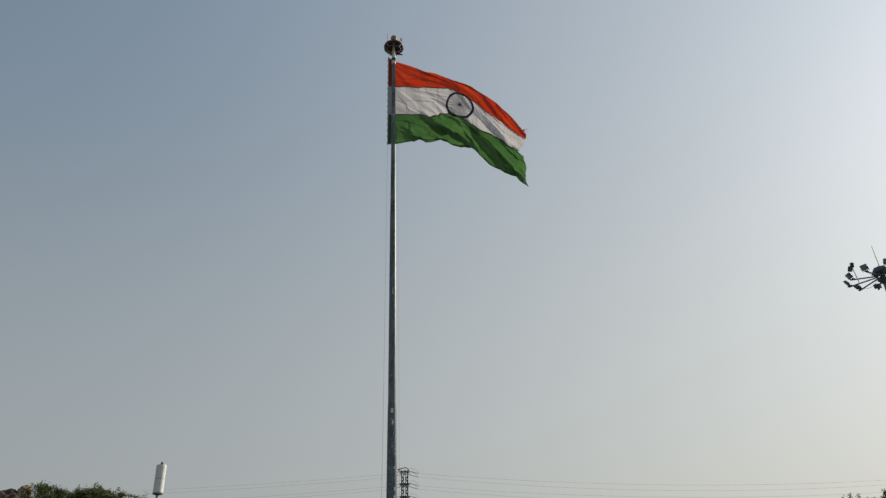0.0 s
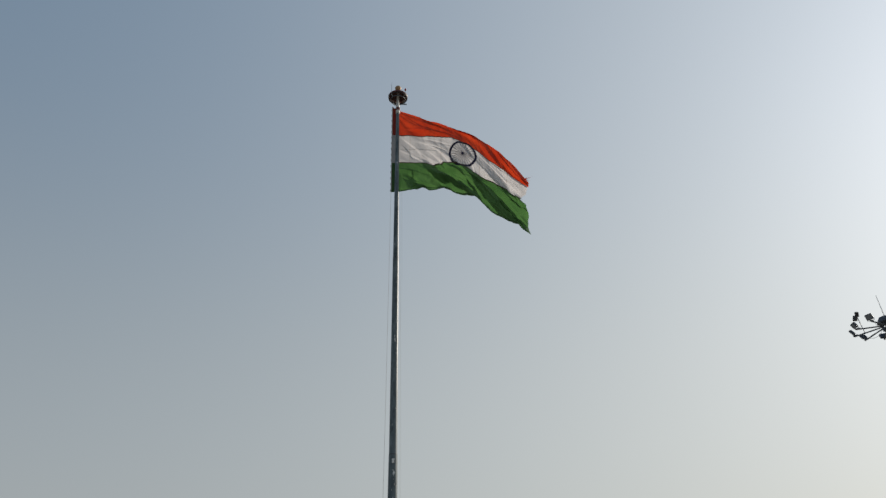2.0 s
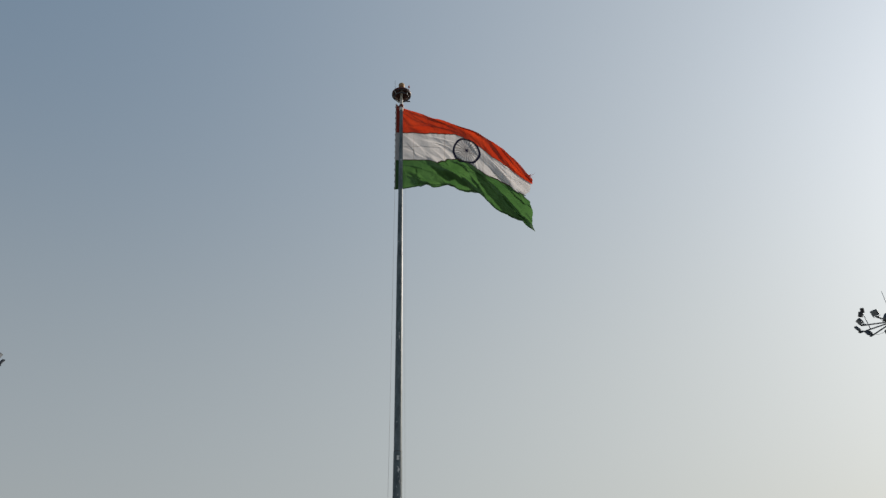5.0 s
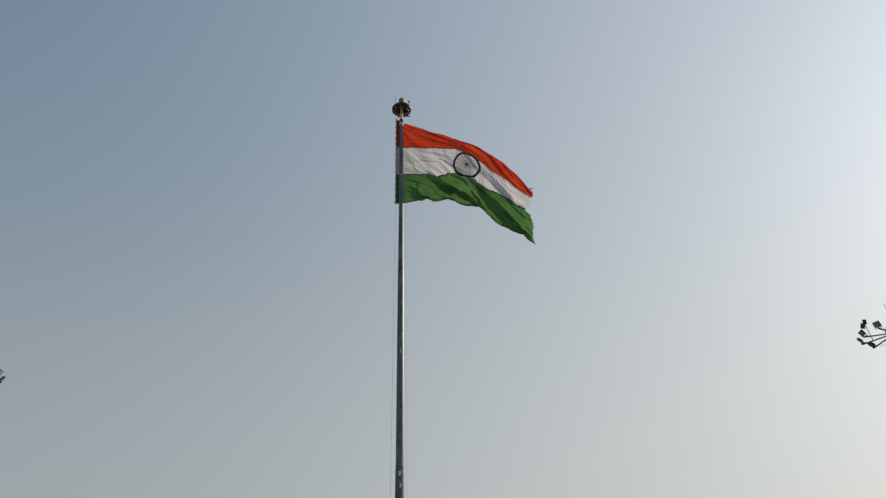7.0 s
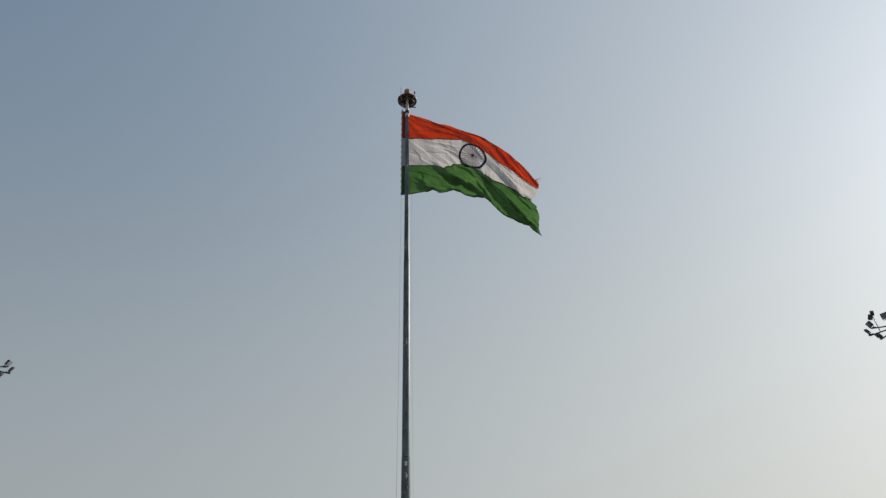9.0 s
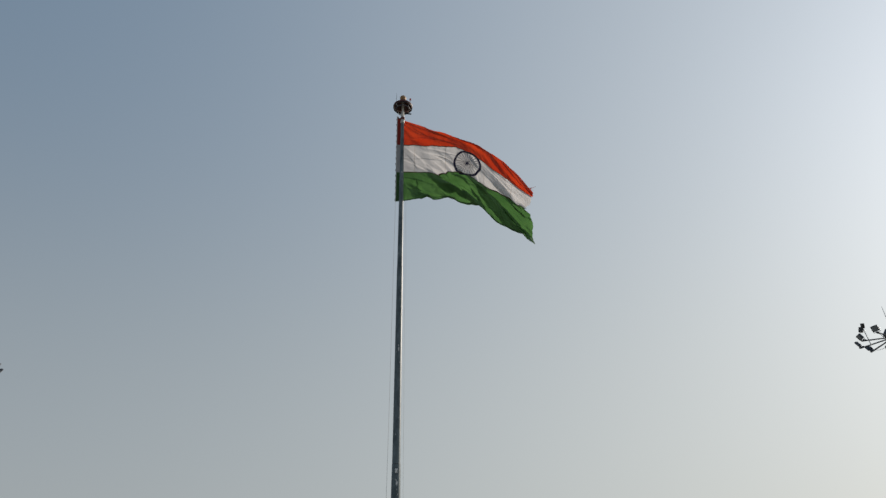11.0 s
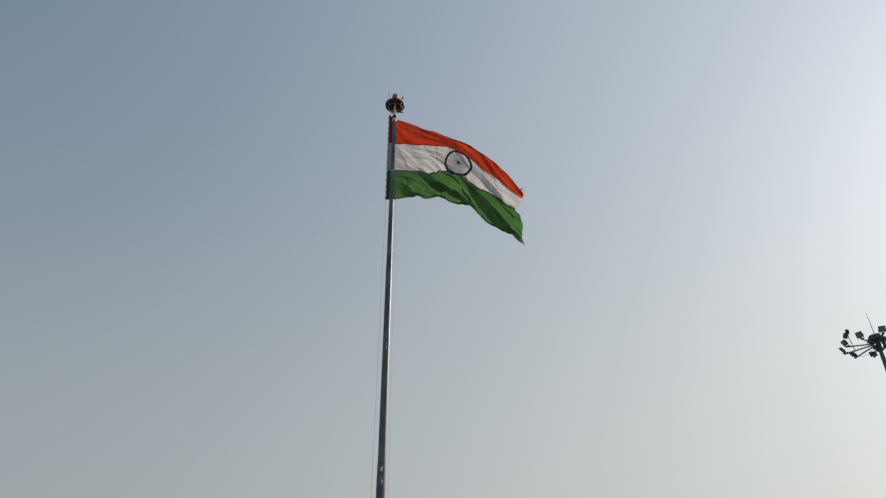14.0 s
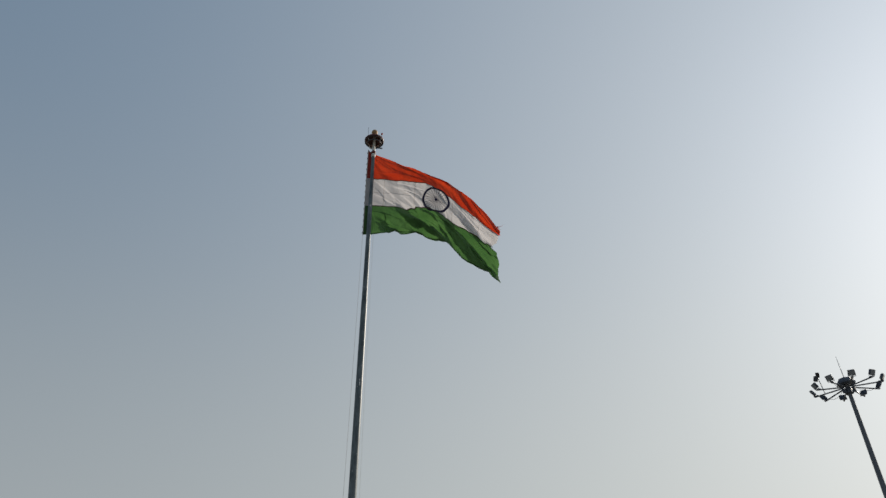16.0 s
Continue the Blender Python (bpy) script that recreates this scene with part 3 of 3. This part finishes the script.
# the ring of the first mast is turned so that a lamp looks 13 degrees off the line to the eye
mast_head = bearing(MAST_AZ, 50.4, 19.9)
# the shaft leans by a degree
lean = Matrix.Translation(mast_head) @ Matrix.Rotation(radians(-1.1), 4, bearing(MAST_AZ, 1.0)) @ Matrix.Translation((0, 0, -19.9))
build_high_mast(lean, MAST_AZ + 180 - 13)
build_high_mast(Matrix.Translation(bearing(-31.45, 54.0)), -31.45 + 180 - 58, False)


# ---------------------------------------------------------------- power line
TOWER_X, TOWER_Y = 2.75, 160.0


def build_pylon():
    root = thing("pylon", pose(TOWER_X, TOWER_Y, 0), "slim rusty steel lattice power pylon with short arms", "pylon")
    top, half = 28.4, 0.66
    for sx in (-1, 1):
        for sy in (-1, 1):
            part("leg", box((0.17, 0.17, top), pose(sx * half, sy * half, top / 2)), M_LATTICE, root)
    # two laced faces to each side
    step = 1.3
    for side in range(4):
        rot = Matrix.Rotation(math.pi / 2 * side, 4, "Z")
        z = 0.0
        while z + step <= top:
            for a, b in (((-half, z), (-half + 0.46, z + step / 2)), ((-half + 0.46, z + step / 2), (-half, z + step)),
                         ((half, z), (half - 0.46, z + step / 2)), ((half - 0.46, z + step / 2), (half, z + step))):
                part("lacing", tube([rot @ Vector((a[0], -half, a[1])), rot @ Vector((b[0], -half, b[1]))], 0.062, 4), M_LATTICE, root)
            z += step
        for e in (-1, 1):
            part("inner_chord", box((0.11, 0.11, top), rot @ pose(e * (half - 0.46), -half, top / 2)), M_LATTICE, root)
    part("cap_beam", tube([(-1.15, -half, 28.4), (-0.8, -half, 28.75), (0.2, -half, 28.9), (0.75, -half, 28.6), (0.85, -half, 28.2)], 0.09, 6), M_LATTICE, root)
    part("cap_lamp", box((0.4, 0.4, 0.35), pose(-1.25, -half, 28.5), 0.04), M_LATTICE, root)
    for z in (28.0, 25.5, 22.95):
        for sy in (-1, 1):
            part("cross_arm", box((2.1, 0.14, 0.14), pose(0, sy * half, z)), M_LATTICE, root)
            part("cross_arm", box((0.16, 4.6 - 2 * half, 0.16), pose(sy * half, 0, z + 0.17)), M_LATTICE, root)
            for sx in (-1, 1):
                string = part("insulator_string", tube([(sx * 1.05, sy * 2.2, z - 0.1), (sx * 2.9, sy * 2.2, z - 0.62)], 0.06, 6), M_INSULATOR, root)
                part("jumper", tube([(sx * (1.0 + 1.9 * math.sin(k * math.pi / 16)), sy * 2.2, z + 0.45 - 1.1 * (1 - math.cos(k * math.pi / 16))) for k in range(9)], 0.022, 5), M_INSULATOR, string)
            part("hanger_arm", tube([(0, sy * half, z), (0, sy * 2.25, z)], 0.08, 5), M_LATTICE, root)
            part("hanger_arm", tube([(-1.1, sy * 2.2, z - 0.1), (1.1, sy * 2.2, z - 0.1)], 0.06, 5), M_LATTICE, root)
    return root


def build_wires():
    for z in (28.0, 25.5, 22.95):
        for sy in (-1, 1):
            for sx, span, sag in ((-1, 175.0, 3.0), (1, 150.0, 3.5 if sy < 0 else 4.05)):
                pts = []
                for k in range(41):
                    s = k / 40
                    pts.append((TOWER_X + sx * (2.9 + span * s), TOWER_Y + sy * 2.2, z - 0.62 - 4 * sag * s * (1 - s)))
                ob = part("power_wire", tube(pts, 0.015, 5), M_WIRE)
                tagged(ob, "thin sagging aluminium power line conductor, paled by painted haze", "wire", "conductors of the power line")


pylon = build_pylon()
build_wires()
for far_x in (TOWER_X + 155.8, TOWER_X - 180.8):
    copy_thing(pylon, pose(far_x, TOWER_Y, 0))


# ---------------------------------------------------------------- street furniture low on the horizon
def build_canister():
    p = bearing(-16.79, 37.0)
    root = thing("canister_antenna", Matrix.Translation(p), "white cylindrical canister antenna on a thin dark post", "antenna")
    part("post", tube([(0, 0, 0), (-0.02, 0, 6.75)], [0.075, 0.05], 14), M_MAST, root)
    body = part("canister", lathe([(0, 6.70), (0.2, 6.70), (0.225, 6.73), (0.225, 7.93), (0.21, 7.96), (0, 7.97)], 32), M_WHITE, root, "white drum-shaped shell")
    part("seam_band", lathe([(0.2255, 7.32), (0.2285, 7.325), (0.2285, 7.34), (0.2255, 7.345)], 32), M_STEEL, body)
    part("base_flange", lathe([(0.1, 6.62), (0.23, 6.66), (0.23, 6.70), (0.1, 6.70)], 24), M_LAMP, root)
    part("top_fitting", box((0.13, 0.1, 0.09), pose(0.01, 0, 8.0), 0.02), M_CLIP, root)
    part("top_knob", lathe([(0, 8.03), (0.04, 8.05), (0.04, 8.1), (0, 8.12)], 12), M_CLIP, root)


def build_solar_lamp():
    p = bearing(-1.07, 45.0)
    root = thing("solar_street_lamp", Matrix.Translation(p), "solar street lamp with a tilted black panel on a post", "street lamp")
    part("post", tube([(0, 0, 0), (0, 0, 7.25)], [0.07, 0.045], 12), M_MAST, root)
    part("panel_frame", box((0.64, 0.46, 0.03), pose(0, 0, 7.4, -27, 6, 10), 0.006), M_PANEL, root)
    part("solar_panel", box((0.61, 0.43, 0.012), pose(0, 0, 7.4, -27, 6, 10) @ pose(0, 0, 0.02)), M_PANEL, root, "black solar panel")
    part("support", tube([(0, 0, 7.2), (0, 0.02, 7.39)], 0.03, 8), M_MAST, root)
    part("lamp_arm", tube([(0.26, 0, 7.08), (0, 0, 7.09), (-0.26, 0, 7.06), (-0.31, 0, 7.0)], 0.028, 8), M_MAST, root)
    part("lamp_head", box((0.24, 0.12, 0.06), pose(-0.33, 0, 6.97, 0, -20, 0), 0.02), M_STEEL, root)


def build_cell_mast():
    p = bearing(1.95, 110.0)
    root = thing("cell_mast", Matrix.Translation(p), "distant telecom mast with upright grey panel antennas", "telecom mast")
    part("pole", tube([(0, 0, 0), (0, 0, 14.4)], [0.3, 0.16], 12), M_ANTENNA, root)
    part("collar", lathe([(0.15, 13.4), (1.25, 13.42), (1.25, 13.5), (0.15, 13.52)], 20), M_ANTENNA, root)
    k = 110 * math.pi / 180
    for az, top, wide in ((-0.36, 15.35, 0.16), (-0.2, 15.95, 0.26), (0.0, 15.1, 0.17), (0.15, 15.3, 0.19)):
        holder = part("antenna_bracket", tube([(0, 0, 13.46), (az * k, -0.1, 13.46), (az * k, -0.1, 13.7)], 0.05, 6), M_ANTENNA, root)
        part("panel_antenna", box((wide, 0.16, top - 13.5), pose(az * k, -0.1, (top + 13.5) / 2), 0.02), M_ANTENNA, holder, "upright grey panel antenna")
    part("whip", tube([(0.53 * k, 0, 13.46), (0.53 * k, 0, 15.35)], 0.035, 6), M_STEEL, root)
    part("radio_unit", box((0.42, 0.25, 0.5), pose(0.45 * k, -0.1, 14.3), 0.05), M_LAMP, root)
    part("whip_arm", tube([(0, 0, 13.46), (0.53 * k, 0, 13.46), (0.45 * k, -0.1, 14.1)], 0.045, 6), M_ANTENNA, root)


build_canister()
build_solar_lamp()
build_cell_mast()


# ---------------------------------------------------------------- rocks
def build_boulder(name, m, size, seed, label, stone):
    bm = bmesh.new()
    bmesh.ops.create_icosphere(bm, subdivisions=5, radius=1.0)
    for v in bm.verts:
        d = v.co.normalized()
        bulge = 1.0 + 0.16 * noise.noise(d * 1.3 + Vector((seed, 0, 0))) + 0.11 * noise.fractal(d * 3.2 + Vector((0, seed, 0)), 1.0, 2.0, 5)
        v.co = Vector((d.x * size[0], d.y * size[1], d.z * size[2])) * bulge
    ob = part(name, bm, stone, None, smooth=True)
    ob.matrix_world = m
    return tagged(ob, label, "boulder", "granite boulders")


# the two large boulders take the shaded tone, the small one the sunlit tone
build_boulder("boulder", Matrix.Translation(bearing(-26.6, 79.0, 3.4)), (6.0, 5.0, 7.4), 2.0, "huge rounded brown granite boulder, shaded by its colour, rising behind the trees", M_ROCK_SHADED)
build_boulder("boulder", Matrix.Translation(bearing(-26.15, 77.6, 10.75)), (1.75, 1.6, 1.4), 5.1, "rounded brown granite boulder, shaded by its colour, resting on a huge one", M_ROCK_SHADED)
build_boulder("boulder", Matrix.Translation(bearing(-25.15, 77.2, 11.8)) @ pose(0, 0, 0, 0, 15, 20), (0.64, 0.6, 0.75), 7.3, "small granite boulder, sunlit by its colour, perched on a rounded one", M_ROCK_LIT)


# ---------------------------------------------------------------- trees
def build_tree(place, height, spread, seed, leaf, material, leaves, label, crown_low=0.45, peak=0.0, slim=1.0, flat=99.0, limbs=6, bare=0.5, group="trees round the ground"):
    """A tree with forking limbs; leaves sit in small sprays along the outer twigs."""
    rnd = random.Random(seed)
    root = thing("tree", Matrix.Translation(place), label, "tree", group)
    trunk_top = height * crown_low
    lean = Vector((rnd.uniform(-0.3, 0.3), rnd.uniform(-0.3, 0.3), 0))
    part("trunk", tube([(0, 0, 0), lean * 0.4 + Vector((0, 0, trunk_top * 0.5)), lean + Vector((0, 0, trunk_top))], [height * 0.028, height * 0.021, height * 0.016], 10), M_BARK, root, smooth=True)
    root.scale = (slim, slim, 1)
    twigs = []
    crotch = lean + Vector((0, 0, trunk_top * 0.97))

    def grow(start, way, length, radius, depth, bm):
        pts, p, d = [start], start.copy(), way.normalized()
        for _ in range(3):
            d = (d + Vector((rnd.uniform(-0.22, 0.22), rnd.uniform(-0.22, 0.22), rnd.uniform(-0.05, 0.16)))).normalized()
            p = p + d * length / 3
            p.z = min(p.z, flat + 0.5 * noise.noise(p * 0.9))
            pts.append(p.copy())
        add_tube(bm, pts, [radius, radius * 0.85, radius * 0.7, radius * 0.5], 6 if depth < 2 else 4)
        if depth >= 2:
            twigs.append(pts)
        if depth < 4:
            for _ in range(3 if depth else 4):
                at = pts[rnd.choice((1, 2, 3, 3))]
                side = Vector((rnd.gauss(0, 1), rnd.gauss(0, 1), rnd.gauss(0.15, 0.5))).normalized()
                grow(at, d * 0.75 + side * 0.75, length * rnd.uniform(0.55, 0.75), radius * 0.52, depth + 1, bm)

    for k in range(limbs):
        a = 2 * math.pi * k / limbs + rnd.uniform(-0.4, 0.4)
        out = spread * rnd.uniform(0.5, 0.8)
        rise = (height - trunk_top) * rnd.uniform(0.3, 0.62)
        if k == 0:
            out, rise = spread * 0.1, (height - trunk_top) * (0.62 + peak)
        way = Vector((out * math.cos(a), out * math.sin(a), rise))
        bm = bmesh.new()
        grow(crotch.copy(), way, way.length * 0.72, height * 0.011, 0, bm)
        part("limb", bm, M_BARK, root, smooth=True)
    verts, faces = [], []
    leafy_twigs = rnd.sample(twigs, max(1, int(len(twigs) * bare)))
    for _ in range(leaves // 24):
        pts = rnd.choice(leafy_twigs)
        at = rnd.uniform(0.8, 2.999)
        a, b = pts[int(at)], pts[int(at) + 1]
        centre = a.lerp(b, at - int(at))
        lead = ((b - a).normalized() + Vector((rnd.gauss(0, 0.6), rnd.gauss(0, 0.6), rnd.gauss(0.1, 0.2)))).normalized()
        reach = leaf * rnd.uniform(0.9, 2.2)
        for n in range(24):
            q = centre + lead * reach * (n / 12 - 0.6) + Vector((rnd.gauss(0, 1), rnd.gauss(0, 1), rnd.gauss(0, 0.45))) * leaf * 0.7
            along = (lead * 0.8 + Vector((rnd.gauss(0, 1), rnd.gauss(0, 1), rnd.gauss(-0.1, 0.5)))).normalized()
            wide = along.cross(Vector((rnd.gauss(0, 1), rnd.gauss(0, 1), rnd.gauss(0, 1)))).normalized()
            size = leaf * rnd.uniform(0.6, 1.25)
            base = len(verts)
            verts += [q, q + along * size * 0.5 + wide * size * 0.24, q + along * size, q + along * size * 0.5 - wide * size * 0.24]
            faces.append((base, base + 1, base + 2, base + 3))
    me = bpy.data.meshes.new("crown")
    me.from_pydata([tuple(v) for v in verts], [], faces)
    me.materials.append(material)
    crown = new("crown", me)
    crown.parent = root
    tagged(crown, "loose green foliage with gaps")
    return root


LEFT = "spreading acacia-like tree with fine green leaves and open gaps"
build_tree(bearing(-22.7, 50.0), 10.6, 3.7, 3, 0.15, M_LEAF, 16000, LEFT, slim=0.6, flat=8.4)
build_tree(bearing(-20.6, 51.0), 10.6, 3.5, 8, 0.15, M_LEAF, 12000, LEFT, slim=0.5, flat=8.45)
build_tree(bearing(-21.7, 53.5), 10.6, 3.5, 52, 0.15, M_LEAF, 9000, LEFT, slim=0.4, flat=8.7)
build_tree(bearing(-23.8, 52.0), 10.2, 3.0, 27, 0.145, M_LEAF, 8000, LEFT, slim=0.3, flat=8.2)
build_tree(bearing(-26.4, 48.0), 8.3, 3.2, 21, 0.14, M_LEAF, 24000, LEFT, slim=0.6, flat=6.9)
build_tree(bearing(-18.4, 49.0), 9.2, 1.3, 14, 0.13, M_LEAF, 3200, "thin small tree with sparse leafy twigs", slim=0.7, flat=8.25)
RIGHT = "dense dark green tree with a pointed uneven crown"
build_tree(bearing(32.9, 92.0), 10.4, 1.4, 31, 0.24, M_LEAF_DARK, 115000, RIGHT, 0.3, 0.1, 0.5, limbs=11, bare=0.6)
build_tree(bearing(33.8, 93.0), 10.3, 1.4, 37, 0.24, M_LEAF_DARK, 115000, RIGHT, 0.3, 0.1, 0.5, limbs=11, bare=0.6)
build_tree(bearing(34.9, 92.0), 10.1, 1.8, 44, 0.24, M_LEAF_DARK, 115000, RIGHT, 0.3, 0.1, 0.6, limbs=11, bare=0.6)
